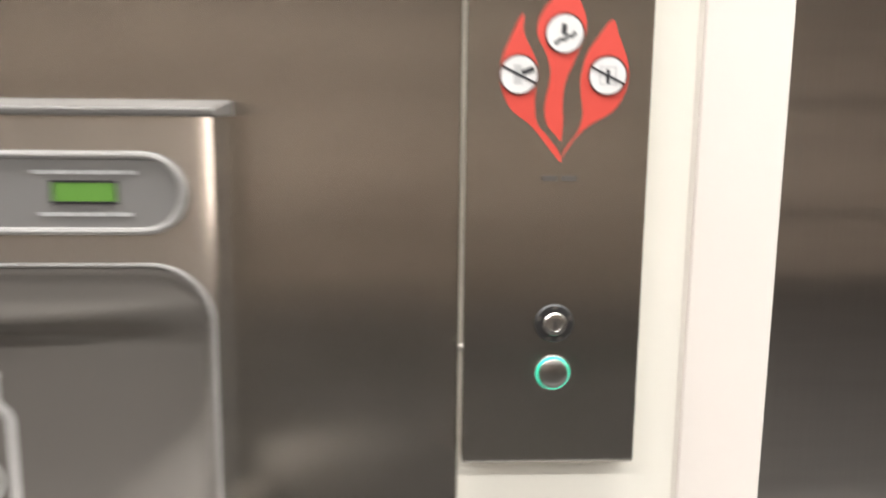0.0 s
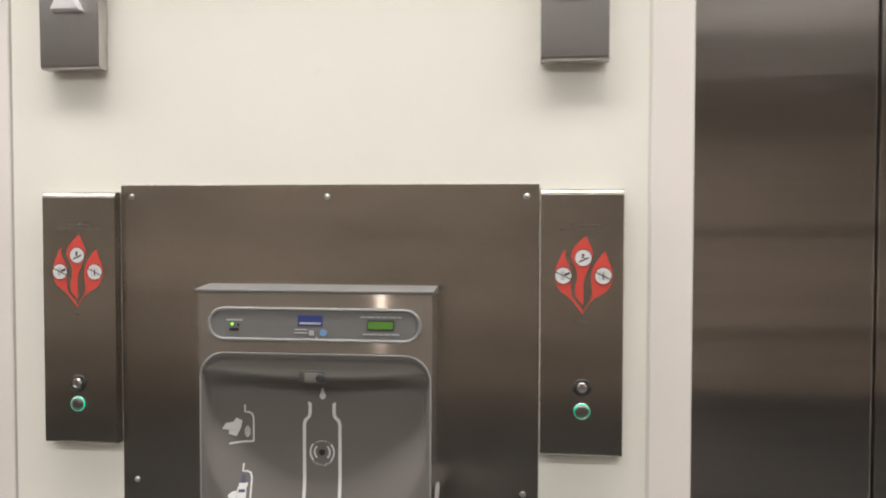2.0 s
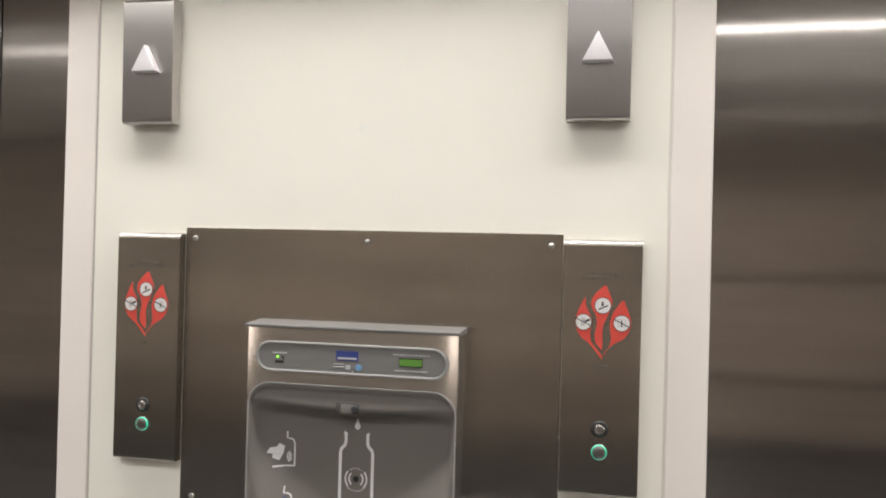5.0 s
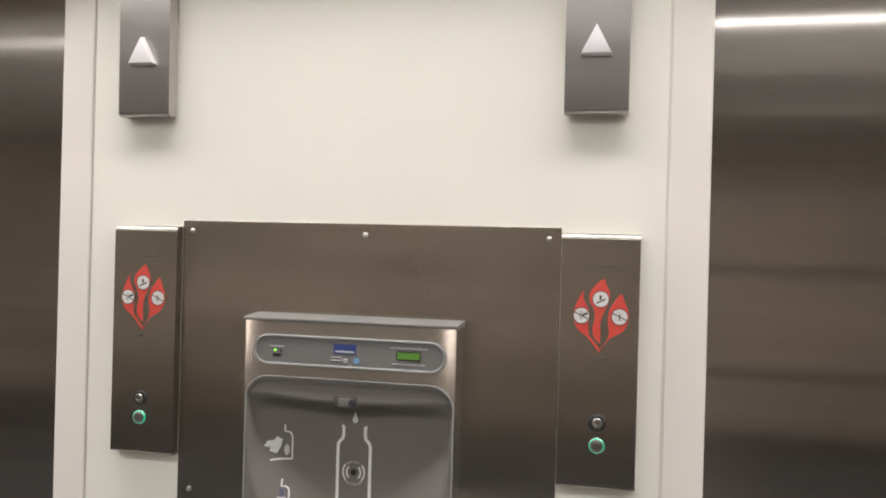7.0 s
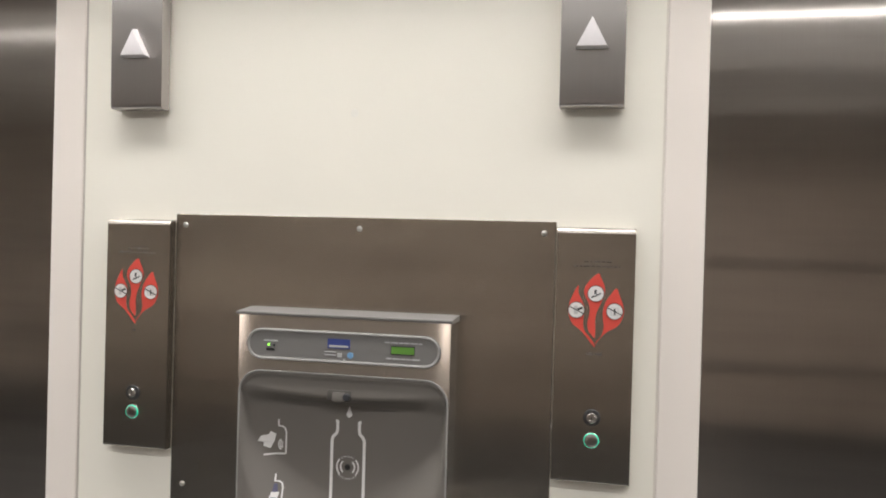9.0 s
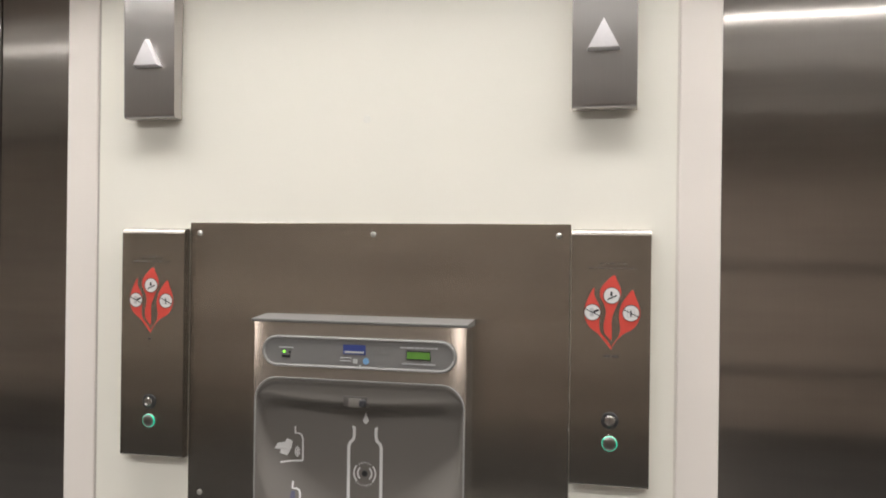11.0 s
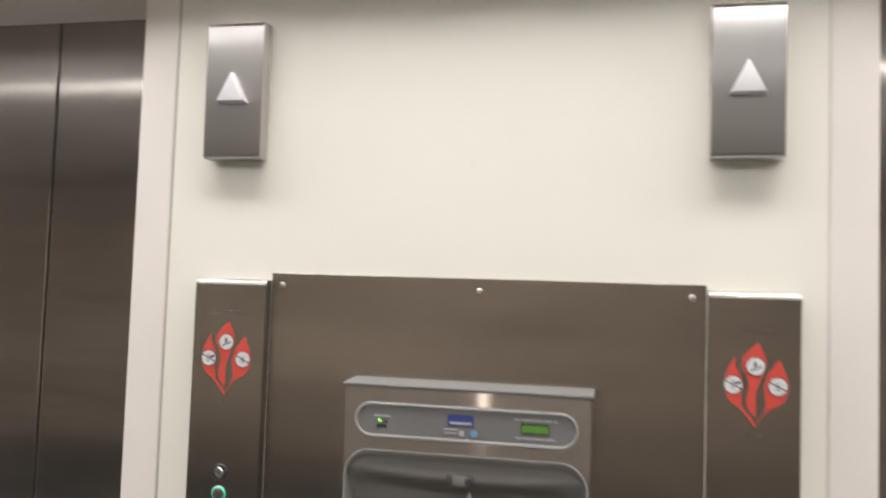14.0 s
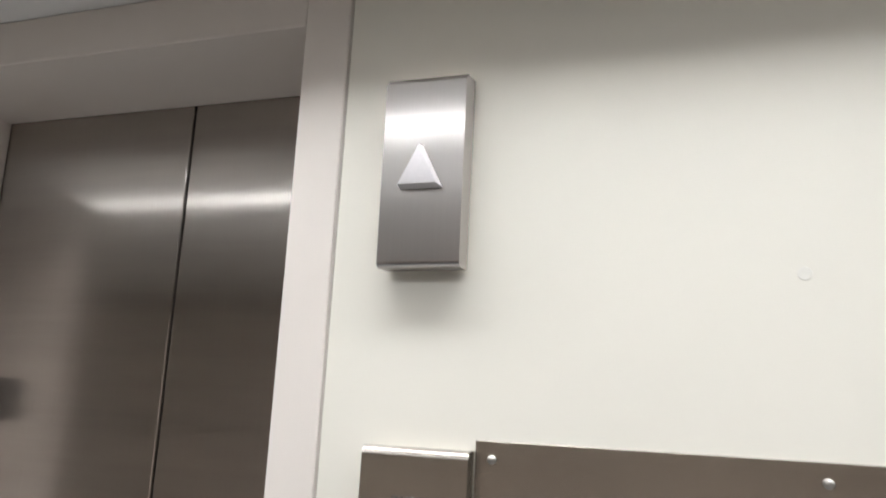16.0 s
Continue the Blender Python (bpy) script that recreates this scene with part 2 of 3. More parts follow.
def letters_on_arc(text, cx, cz, r, middle, size, y, upper=True):
    """Built-in letters set one by one round an arc, joined into one mesh."""
    bm = bmesh.new()
    step = size * 0.62 / r * 57.3
    for i, ch in enumerate(text):
        off = (i - (len(text) - 1) / 2) * step
        a = middle - off if upper else middle + off
        cu = bpy.data.curves.new("letter", "FONT")
        cu.body, cu.size, cu.align_x, cu.resolution_u, cu.extrude = ch, size, "CENTER", 2, 0.0002
        tmp = bpy.data.objects.new("letter", cu)
        me = bpy.data.meshes.new_from_object(tmp)
        turn = a - 90 if upper else a + 90
        rr = r if upper else r + size * 0.4
        m = pose(cx + rr * math.cos(radians(a)), y, cz + rr * math.sin(radians(a)), 90, 0, 0) @ pose(0, 0, 0, 0, 0, turn)
        me.transform(m)
        bm.from_mesh(me)
        bpy.data.objects.remove(tmp)
        bpy.data.curves.remove(cu)
        bpy.data.meshes.remove(me)
    return bm


# ---- structure ----
def structure(name, bm, mat, label, category, smooth=False):
    return tagged(part(name, bm, mat, None, "", smooth), label, category, "", "structure")


T = 0.40                # wall thickness
wall = bmesh.new()
add_box(wall, L_JOINT + 0.002, R_JOINT - 0.002, 0, T, 0, CEILING)
structure("wall_north", wall, WALL, "smooth cream painted wall between two lift doors", "wall")
structure("wall_north_west", box(-SIDE_X, L_FAR - 0.083, 0, T, 0, CEILING), WALL, "smooth cream painted wall beyond the lift", "wall")
structure("wall_north_east", box(R_FAR + 0.083, SIDE_X, 0, T, 0, CEILING), WALL, "smooth cream painted wall beyond the lift", "wall")
structure("wall_south", box(-SIDE_X, SIDE_X, BACK_Y - 0.2, BACK_Y, 0, HIGH), FAR_WALL, "brown panelled wall of the lobby", "wall")
structure("wall_west", box(-SIDE_X - 0.2, -SIDE_X, BACK_Y, T, 0, HIGH), WALL, "cream painted end wall of the lobby", "wall")
structure("wall_east", box(SIDE_X, SIDE_X + 0.2, BACK_Y, T, 0, HIGH), WALL, "cream painted end wall of the lobby", "wall")
structure("floor", box(-SIDE_X, SIDE_X, BACK_Y, THRESHOLD - 0.001, -0.1, 0), CARPET, "dark carpeted floor of the lift lobby", "floor")
# unseen pale strip, added to bounce light up onto bulkhead and door header
structure("floor_bounce_strip", box(-SIDE_X, SIDE_X, THRESHOLD, T, -0.1, 0.002), BOUNCE_FLOOR, "unseen pale grey floor strip added to bounce light up to the bulkhead", "floor")
for pz, ph in ((1.32, 0.05), (0.54, 0.05), (0.0, 0.12)):
    structure("trim" if pz else "baseboard", box(-SIDE_X, SIDE_X, BACK_Y, BACK_Y + 0.02, pz, pz + ph, 0.004), CARPET, "dark level strip along the panelled wall", "trim")
for px, half in ((-2.36, 0.034), (-0.73, 0.026)):
    structure("trim", box(px - half, px + half, BACK_Y + 0.021, BACK_Y + 0.04, 0.62, CEILING - 0.1, 0.004), GLOW, "upright glowing glazed strip in the panelled wall", "trim")

# bulkhead, and the raised ceiling with slots for its luminaires
LAMP_X0, LAMP_X1, WASHER, STRIP = -6.1, 6.1, (-0.43, -0.174), (-1.595, -1.505)
# Both louvred rows are unseen fill; the rear is added for the back wall.
DOWN_X0, DOWN_X1, DOWN_ROWS = -2.44, 2.44, ((-2.60, -2.00, 4.8, 156), (-3.95, -3.35, 10.5, 140))
structure("bulkhead", box(-SIDE_X, SIDE_X, BULKHEAD, T, CEILING, HIGH + 0.15), CEIL, "plain white painted bulkhead over the lift doors", "bulkhead")
structure("trim", box(-SIDE_X, SIDE_X, BULKHEAD - 0.012, BULKHEAD - 0.0005, CEILING - 0.004, CEILING + 0.022, 0.003), CEIL, "slim white edge trim of the bulkhead", "trim")
ceil = bmesh.new()
slots = [(*WASHER, LAMP_X0, LAMP_X1), (*STRIP, LAMP_X0, LAMP_X1)] + [(y0, y1, DOWN_X0, DOWN_X1) for y0, y1, _, _ in DOWN_ROWS]
add_box(ceil, -SIDE_X, SIDE_X, WASHER[1], BULKHEAD - 0.0005, HIGH, HIGH + 0.15)
for k, (y0, y1, x0, x1) in enumerate(slots):
    add_box(ceil, -SIDE_X, x0, y0, y1, HIGH, HIGH + 0.15)
    add_box(ceil, x1, SIDE_X, y0, y1, HIGH, HIGH + 0.15)
    add_box(ceil, -SIDE_X, SIDE_X, slots[k + 1][1] if k < 3 else BACK_Y, y0, HIGH, HIGH + 0.15)
structure("ceiling", ceil, CEIL, "plain white painted raised ceiling", "ceiling")


def entrance(tag, near, far, seam, joint):
    """A lift entrance: cream frame, two steel panels shut, dark shaft behind."""
    s = 1 if far > near else -1
    lo, hi = min(near, far), max(near, far)
    f = thing("door_frame_" + tag, (near + far) / 2, 0, 0, label="cream enamelled lift door frame with deep reveals", category="door frame", kind="structure")
    base = f.matrix_world.inverted()

    def put(name, bm, mat, label=""):
        bm.transform(base)
        return part(name, bm, mat, f, label)
    w = 0.078
    for a, b in ((lo - w, lo), (hi, hi + w)):
        put("jamb", box(a, b, -0.003, DOOR_Y + 0.01, 0, CEILING - 0.001, 0.0025), FRAME)
    put("header", box(lo + 0.0005, hi - 0.0005, -0.003, DOOR_Y + 0.01, OPEN_H, CEILING - 0.001, 0.0025), FRAME)
    for x in (lo - w - 0.002, hi + w + 0.002):
        put("sealant_joint", box(x - 0.0025, x + 0.0025, -0.0005, 0.01, 0, CEILING - 0.002), joint, "thin joint line")
    d = thing("lift_door", (near + far) / 2, DOOR_Y, 0, label="closed two-panel brushed stainless steel lift door", category="lift door", group="lift doors")
    base2 = d.matrix_world.inverted()
    for a, b in ((lo - 0.03, seam - 0.003), (seam + 0.003, hi + 0.03)):
        bm = box(a, b, DOOR_Y + 0.012, DOOR_Y + 0.045, 0.006, OPEN_H + 0.02, 0.003)
        bm.transform(base2)
        part("door_panel", bm, DOOR_STEEL, d)
    bm = box(seam - 0.012, seam + 0.012, DOOR_Y + 0.03, DOOR_Y + 0.05, 0.006, OPEN_H + 0.02)
    bm.transform(base2)
    part("rubber_edge", bm, BLACK, d, "black rubber edge in the seam")
    structure("lift_shaft_" + tag, box(lo - 0.05, hi + 0.05, T - 0.06, T + 0.05, 0, CEILING), SHAFT, "dark lift shaft behind the doors", "shaft")


entrance("1", L_JAMB, L_FAR, L_SEAM, GROOVE)
entrance("2", R_JAMB, R_FAR, R_SEAM, PALE_GROOVE)


# ---- ceiling luminaires ----
def luminaire(x0, x1, y0, y1, watts, cut_off, label, group, lens=True, drop=0.0):
    """A recessed ceiling light: housing, rails, lamp, and a glowing lens or a deep louvre."""
    f = thing("ceiling_light", (x0 + x1) / 2, (y0 + y1) / 2, HIGH, label=label, category="ceiling light", group=group)
    base = f.matrix_world.inverted()

    def put(name, bm, mat, label=""):
        bm.transform(base)
        return part(name, bm, mat, f, label)
    put("housing", box(x0 + 0.002, x1 - 0.002, y0 + 0.002, y1 - 0.002, HIGH + 0.09, HIGH + 0.14), CEIL)
    for a, b in ((y0 + 0.002, y0 + 0.025), (y1 - 0.025, y1 - 0.002)):
        put("rail", box(x0 + 0.002, x1 - 0.002, a, b, HIGH - 0.006, HIGH + 0.089, 0.003), CEIL)
    for a, b in ((x0 + 0.002, x0 + 0.008), (x1 - 0.008, x1 - 0.002)):
        put("end_rail", box(a, b, y0 + 0.026, y1 - 0.026, HIGH - 0.004, HIGH + 0.089, 0.002), CEIL)
    if lens:
        put("lens", box(x0 + 0.012, x1 - 0.012, y0 + 0.028, y1 - 0.028, HIGH + 0.012 - drop, HIGH + 0.02 - drop), LENS, "glowing white lens")
    lamp = new("lamp", bpy.data.lights.new("lamp", "AREA"))
    lamp.data.shape, lamp.data.size, lamp.data.size_y = "RECTANGLE", x1 - x0 - 0.03, y1 - y0 - 0.06
    lamp.data.energy, lamp.data.spread, lamp.data.color = watts, radians(cut_off), (1.0, 0.985, 0.965)
    lamp.matrix_world = base @ pose((x0 + x1) / 2, (y0 + y1) / 2, HIGH + 0.008 - drop)
    lamp.parent = f


for k in range(5):
    a, b = LAMP_X0 + 2.44 * k, LAMP_X0 + 2.44 * (k + 1)
    luminaire(a, b, *WASHER, WASHER_WATTS, 160, "long recessed wall-washing ceiling light with a glowing lens", "wall washers")
    luminaire(a, b, *STRIP, STRIP_WATTS, 159, "slim recessed white ceiling luminaire with a glowing lens", "strip lights", drop=0.017)
for k in range(4):
    for y0, y1, watts, cut_off in DOWN_ROWS:
        luminaire(DOWN_X0 + 1.22 * k, DOWN_X0 + 1.22 * (k + 1), y0, y1, watts, cut_off, "unseen recessed louvred white ceiling light that fills the lobby", "louvred ceiling lights", False)


# ---- steel backing plate behind the bottle filler ----
PLATE_TOP, PLATE_BOTTOM = 1.493, 0.45
plate = thing("backing_plate", 0, 0, PLATE_BOTTOM, label="large brushed stainless steel plate screwed to the wall", category="wall plate")


def into(parent):
    base = parent.matrix_world.inverted()

    def put(name, bm, mat, label="", owner=None, smooth=False):
        bm.transform(base)
        return part(name, bm, mat, owner or parent, label, smooth)
    return put


put = into(plate)
put("sheet", box(-0.415, 0.415, -0.003, -0.0002, PLATE_BOTTOM, PLATE_TOP, 0.0008, 1), STEEL)
for sz in (1.4695, 0.902):
    for sx in (-0.392, 0.006, 0.391) if sz > 1 else (-0.386, 0.386):
        put("screw", turned([(0.0062, -0.003), (0.006, -0.0042), (0.0045, -0.0058), (0.0022, -0.0066), (0, -0.0068)], sx, sz, 16), SCREW, "domed steel screw", smooth=True)


# ---- lift call panels ----
def flame_outlines():
    """Three tongues of the red flame, in units of its own grid, from its lowest tip."""
    left = [(0, 0), (-62, 75), (-112, 115), (-135, 165), (-137, 205), (-122, 255), (-89, 320), (-87, 280), (-67, 240), (-54, 205), (-57, 165), (-59, 125), (-52, 85), (-27, 55), (-2, 22)]
    middle = [(13, 385), (-27, 350), (-52, 315), (-57, 275), (-37, 235), (-27, 200), (-29, 165), (-37, 125), (-32, 85), (-12, 60), (2, 47), (5, 90), (3, 135), (8, 175), (28, 225), (48, 275), (48, 315), (28, 360)]
    right = [(2, 4), (13, 30), (38, 65), (48, 105), (43, 145), (41, 185), (53, 235), (78, 275), (108, 310), (123, 275), (143, 225), (148, 185), (138, 145), (113, 110), (63, 80), (28, 45)]
    return left, middle, right


def call_panel(x0, x1, z0, z1, button_z, key_z, flame_z, worn):
    """A steel lift call panel with rounded top and foot, fire sign, key switch and lit button."""
    cx, yf, r = (x0 + x1) / 2, -0.026, 0.012
    cx += 0.0025 if x0 > 0 else -0.0035
    p = thing("call_panel", cx, 0, z0, label="steel lift call panel, red fire sign, lit green button" + worn, category="call panel", group="lift call panels")
    put = into(p)
    q = 0.004
    section = [(0.0, z0)] + [(yf + q + a, z0 + q + b) for a, b in [(q * math.cos(radians(t)), q * math.sin(radians(t))) for t in range(270, 179, -15)]] + [(yf, z0 + q + 0.0006), (yf, z1 - r - 0.0006)]
    section += [(yf + r + a, z1 - r + b) for a, b in [(r * math.cos(radians(t)), r * math.sin(radians(t))) for t in range(180, 89, -15)]] + [(0.0, z1)]
    section = [(min(y, -0.0002), z) for y, z in section]
    put("housing", profile_bar(section, x0, x1), STEEL, smooth=True)
    k = 0.143 / 385
    for pts in flame_outlines():
        poly = flowing([(cx - 0.001 + a * k, flame_z + b * k) for a, b in pts], 4)
        bm = outline_prism(poly, yf - 0.0003, yf - 0.00005)
        put("flame_tongue", bm, RED, "red flame of the fire sign")
    for dx, dz in ((0.0, 0.1035), (-0.0365, 0.0705), (0.0365, 0.0705)):
        put("sign_disc", outline_prism(circle(cx + dx, flame_z + dz, 0.0153), yf - 0.0010, yf + 0.001), WHITE_INK, "white disc of the fire sign")
        put("disc_outline", band(circle(cx + dx, flame_z + dz, 0.0157), 0.0014, yf - 0.0012, yf, True), MAROON_INK)
    def ink(name, bm):
        put(name, bm, BLACK_INK)
    # plain symbols: steps, a hatched call plate, a lift box
    zc = flame_z + 0.1035
    bm = band([(cx - 0.008, zc - 0.0085), (cx - 0.003, zc - 0.0045), (cx - 0.001, zc - 0.0055), (cx + 0.003, zc - 0.0015), (cx + 0.005, zc - 0.0025), (cx + 0.009, zc + 0.001)], 0.0028, yf - 0.0013, yf)
    band([(cx - 0.001, zc - 0.001), (cx - 0.0005, zc + 0.0075)], 0.0042, yf - 0.0013, yf, False, bm)
    ink("steps_symbol", bm)
    zs = flame_z + 0.0705
    bm = outline_prism([(cx - 0.041, zs - 0.008), (cx - 0.034, zs - 0.008), (cx - 0.034, zs + 0.008), (cx - 0.041, zs + 0.008)], yf - 0.0012, yf)
    put("plate_symbol", bm, GREY_INK)
    ink("bar_symbol", band([(cx - 0.034, zs + 0.001), (cx - 0.0245, zs + 0.005)], 0.0045, yf - 0.0013, yf))
    put("box_symbol", band([(cx + 0.030, zs - 0.007), (cx + 0.030, zs + 0.007), (cx + 0.043, zs + 0.007), (cx + 0.043, zs - 0.007)], 0.0015, yf - 0.0012, yf, True), GREY_INK)
    ink("bar_symbol", band([(cx + 0.0365, zs - 0.0065), (cx + 0.0365, zs + 0.005)], 0.0028, yf - 0.0013, yf))
    for dx in (-0.0365, 0.0365):
        ink("slash", band([(cx + dx - 0.0135, zs + 0.0065), (cx + dx + 0.0135, zs - 0.0065)], 0.0018, yf - 0.0015, yf))
    # engraved lines too small to read
    for dz, a, b in ((0.1635, -0.024, 0.028), (0.1545, -0.044, 0.045)):
        n, x = 0, cx + a
        while x < cx + b:
            w = (0.009, 0.005, 0.012, 0.007)[n % 4]
            put("text_bar", box(x, min(x + w, cx + b), yf - 0.0003, yf, flame_z + dz, flame_z + dz + 0.0026), ENGRAVED)
            x, n = x + w + 0.0025, n + 1
    # paint left in a few worn letters
    for dx, dz, w in ((-0.036, 0.156, 0.003), (-0.017, 0.1552, 0.002), (0.004, 0.164, 0.0035), (0.021, 0.1556, 0.002)) if worn else ():
        put("paint_speck", box(cx + dx, cx + dx + w, yf - 0.0005, yf, flame_z + dz, flame_z + dz + 0.0018), GREY_INK)
    for a, b in ((-0.015, -0.002), (0.001, 0.014)) if not worn else ((-0.006, 0.002),):
        put("text_bar", box(cx + a, cx + b, yf - 0.0006, yf, flame_z - 0.016, flame_z - 0.0115), ENGRAVED)
    # key switch
    ring = put("key_switch", turned([(0.0168, yf + 0.001), (0.0168, yf - 0.0015), (0.0155, yf - 0.003), (0.0105, yf - 0.003)], cx - 0.001, key_z), BLACK, "key switch with black collar", smooth=True)
    put("lock_barrel", turned([(0.0104, yf - 0.0015), (0.0102, yf - 0.0060), (0.0092, yf - 0.0072), (0.0060, yf - 0.0074), (0.0055, yf - 0.0066), (0, yf - 0.0066)], cx - 0.001, key_z), CHROME, "chrome lock barrel", ring, True)
    put("keyhole", box(cx - 0.0017, cx - 0.0003, yf - 0.0069, yf - 0.006, key_z - 0.0035, key_z + 0.0035), BLACK, "", ring)
    for a in (20, 90, 160, 250, 290):
        put("position_mark", band(arc(cx - 0.001, key_z, 0.0138, a - 9, a + 9, 4), 0.0024, yf - 0.0033, yf - 0.002), ENGRAVED, "", ring)
    # call button
    button = put("call_button", turned([(0.0131, yf + 0.001), (0.0131, yf - 0.0045), (0.0114, yf - 0.0058), (0.006, yf - 0.0068), (0, yf - 0.0071)], cx - 0.001, button_z), BUTTON, "domed steel push button", smooth=True)
    put("lit_ring", turned([(0.0132, yf - 0.0044), (0.0143, yf - 0.0038), (0.0147, yf - 0.0015), (0.0147, yf + 0.001)], cx - 0.001, button_z), RING, "green lit ring", button, True)
    put("button_rim", turned([(0.0148, yf - 0.002), (0.0156, yf - 0.0016), (0.0158, yf + 0.001)], cx - 0.001, button_z), CHROME, "", button, True)


call_panel(0.4178, 0.569, 0.986, 1.4825, 1.070, 1.114, 1.2515, "")
put = into(bpy.data.objects["call_panel"])
put("side_screw", turned([(0.0036, 0.0), (0.0034, -0.0028), (0.002, -0.0040), (0, -0.0042)], 0, 0, 14), SCREW, "small screw in the panel's side", smooth=True).matrix_local = bpy.data.objects["call_panel"].matrix_world.inverted() @ pose(0.4178, -0.012, 1.0885, 0, 0, -90) @ bpy.data.objects["call_panel"].matrix_world
call_panel(-0.568, -0.4168, 0.978, 1.4785, 1.057, 1.0985, 1.2500, ", worn lettering")


# ---- hall lanterns ----
LEAN = 0.0045


def lantern(x0, x1, z0, z1, tip):
    cx, yf, r = (x0 + x1) / 2, -0.038, 0.008
    p = thing("hall_lantern", cx, 0, z0, label="brushed steel lift lantern with unlit white arrow", category="lift lantern", group="lift lanterns")
    put = into(p)
    a = [(yf + r + r * math.cos(radians(t)), z0 + r + r * math.sin(radians(t))) for t in range(270, 179, -15)] + [(yf, z0 + r + 0.0006), (yf, z1 - r - 0.0006)]
    b = [(yf, z1 - 0.009), (yf + 0.0075, z1 - 0.0004), (yf + 0.0085, z1)]

    def lean(bm):
        """The face leans out a little towards its top."""
        for v in bm.verts:
            if v.co.y < -0.01:
                v.co.y -= LEAN * (v.co.z - z0) / (z1 - z0)
        return bm
    put("housing", lean(profile_bar([(-0.006, z0)] + a + b + [(-0.006, z1)], x0, x1)), LANTERN_STEEL, smooth=True)
    put("back_box", box(x0 + 0.004, x1 - 0.004, -0.0062, -0.0002, z0 + 0.003, z1 - 0.006), LANTERN_STEEL)
    tx, h, w = tip, 0.056, 0.029
    zt = z1 - 0.1065
    bm = bmesh.new()
    outer = [bm.verts.new(v) for v in ((tx, yf - 0.0002, zt + 0.004), (tx + w + 0.003, yf - 0.0002, zt - h - 0.003), (tx - w - 0.003, yf - 0.0002, zt - h - 0.003))]
    inner = [bm.verts.new(v) for v in ((tx, yf - 0.019, zt), (tx + w, yf - 0.019, zt - h), (tx - w, yf - 0.019, zt - h))]
    bm.faces.new(inner)
    bm.faces.new(outer[::-1])
    for i in range(3):
        bm.faces.new((outer[i], outer[(i + 1) % 3], inner[(i + 1) % 3], inner[i]))
    bmesh.ops.bevel(bm, geom=bm.edges[:], offset=0.0012, segments=2, affect="EDGES", profile=0.5)
    put("arrow", lean(bm), ARROW, "raised frosted white triangular arrow", smooth=True)


lantern(0.416, 0.539, 1.7155, 1.990, 0.476)
lantern(-0.560, -0.438, 1.7185, 1.993, -0.498)


# ---- bottle filling station ----
FX0, FX1, FY = -0.228, 0.220, -0.068
CX = (FX0 + FX1) / 2
F_TOP, F_BOTTOM, ARCH, RAD = 1.2865, 0.52, 1.1725, 0.048
filler = thing("bottle_filler", CX, 0, F_BOTTOM, label="wall-mounted stainless and grey bottle filling station with green display", category="bottle filler")
put = into(filler)
put("cabinet_side", box(FX0, FX0 + 0.002, FY + 0.002, -0.003, F_BOTTOM, F_TOP), BODY_STEEL)
put("cabinet_side", box(FX1 - 0.002, FX1, FY + 0.002, -0.003, F_BOTTOM, F_TOP), BODY_STEEL)
AX0, AX1 = FX0 + 0.003, FX1 - 0.003
arch = arc(AX1 - RAD, ARCH - RAD, RAD, 0, 90, 10) + arc(AX0 + RAD, ARCH - RAD, RAD, 90, 180, 10)
bm = bmesh.new()
edge = [(AX1, F_BOTTOM)] + arch + [(AX0, F_BOTTOM)]
low, high = [(FX1, F_BOTTOM)] + edge + [(FX0, F_BOTTOM)], F_TOP
for (xa, za), (xb, zb) in zip(low, low[1:]):
    if abs(xa - xb) > 1e-6:
        bm.faces.new([bm.verts.new(v) for v in ((xa, FY, za), (xb, FY, zb), (xb, FY, high), (xa, FY, high))])
bmesh.ops.remove_doubles(bm, verts=bm.verts, dist=1e-6)
back = bmesh.ops.extrude_face_region(bm, geom=bm.faces[:])
bmesh.ops.translate(bm, vec=(0, 0.0018, 0), verts=[v for v in back["geom"] if isinstance(v, bmesh.types.BMVert)])
put("front_panel", bm, BODY_STEEL, "brushed steel front panel")
cap = profile_bar([(-0.0032, F_TOP + 0.0004), (FY - 0.006, F_TOP + 0.0004), (FY - 0.008, F_TOP + 0.0020), (FY - 0.0085, F_TOP + 0.0052), (FY - 0.0075, F_TOP + 0.0068), (-0.0032, F_TOP + 0.0125)], FX0 - 0.004, FX1 + 0.004)
put("top_cap", cap, GREY_CAP, "grey moulded top cap", smooth=True)


MID, HALF = (AX0 + AX1) / 2, (AX1 - AX0) / 2


def arch_top(u):
    over = abs(u) * HALF - (HALF - RAD)
    return ARCH if over <= 0 else ARCH - RAD + math.sqrt(max(RAD ** 2 - over ** 2, 0.0))


def ease(a, b, x):
    f = min(max((x - a) / (b - a), 0.0), 1.0)
    return f * f * (3 - 2 * f)


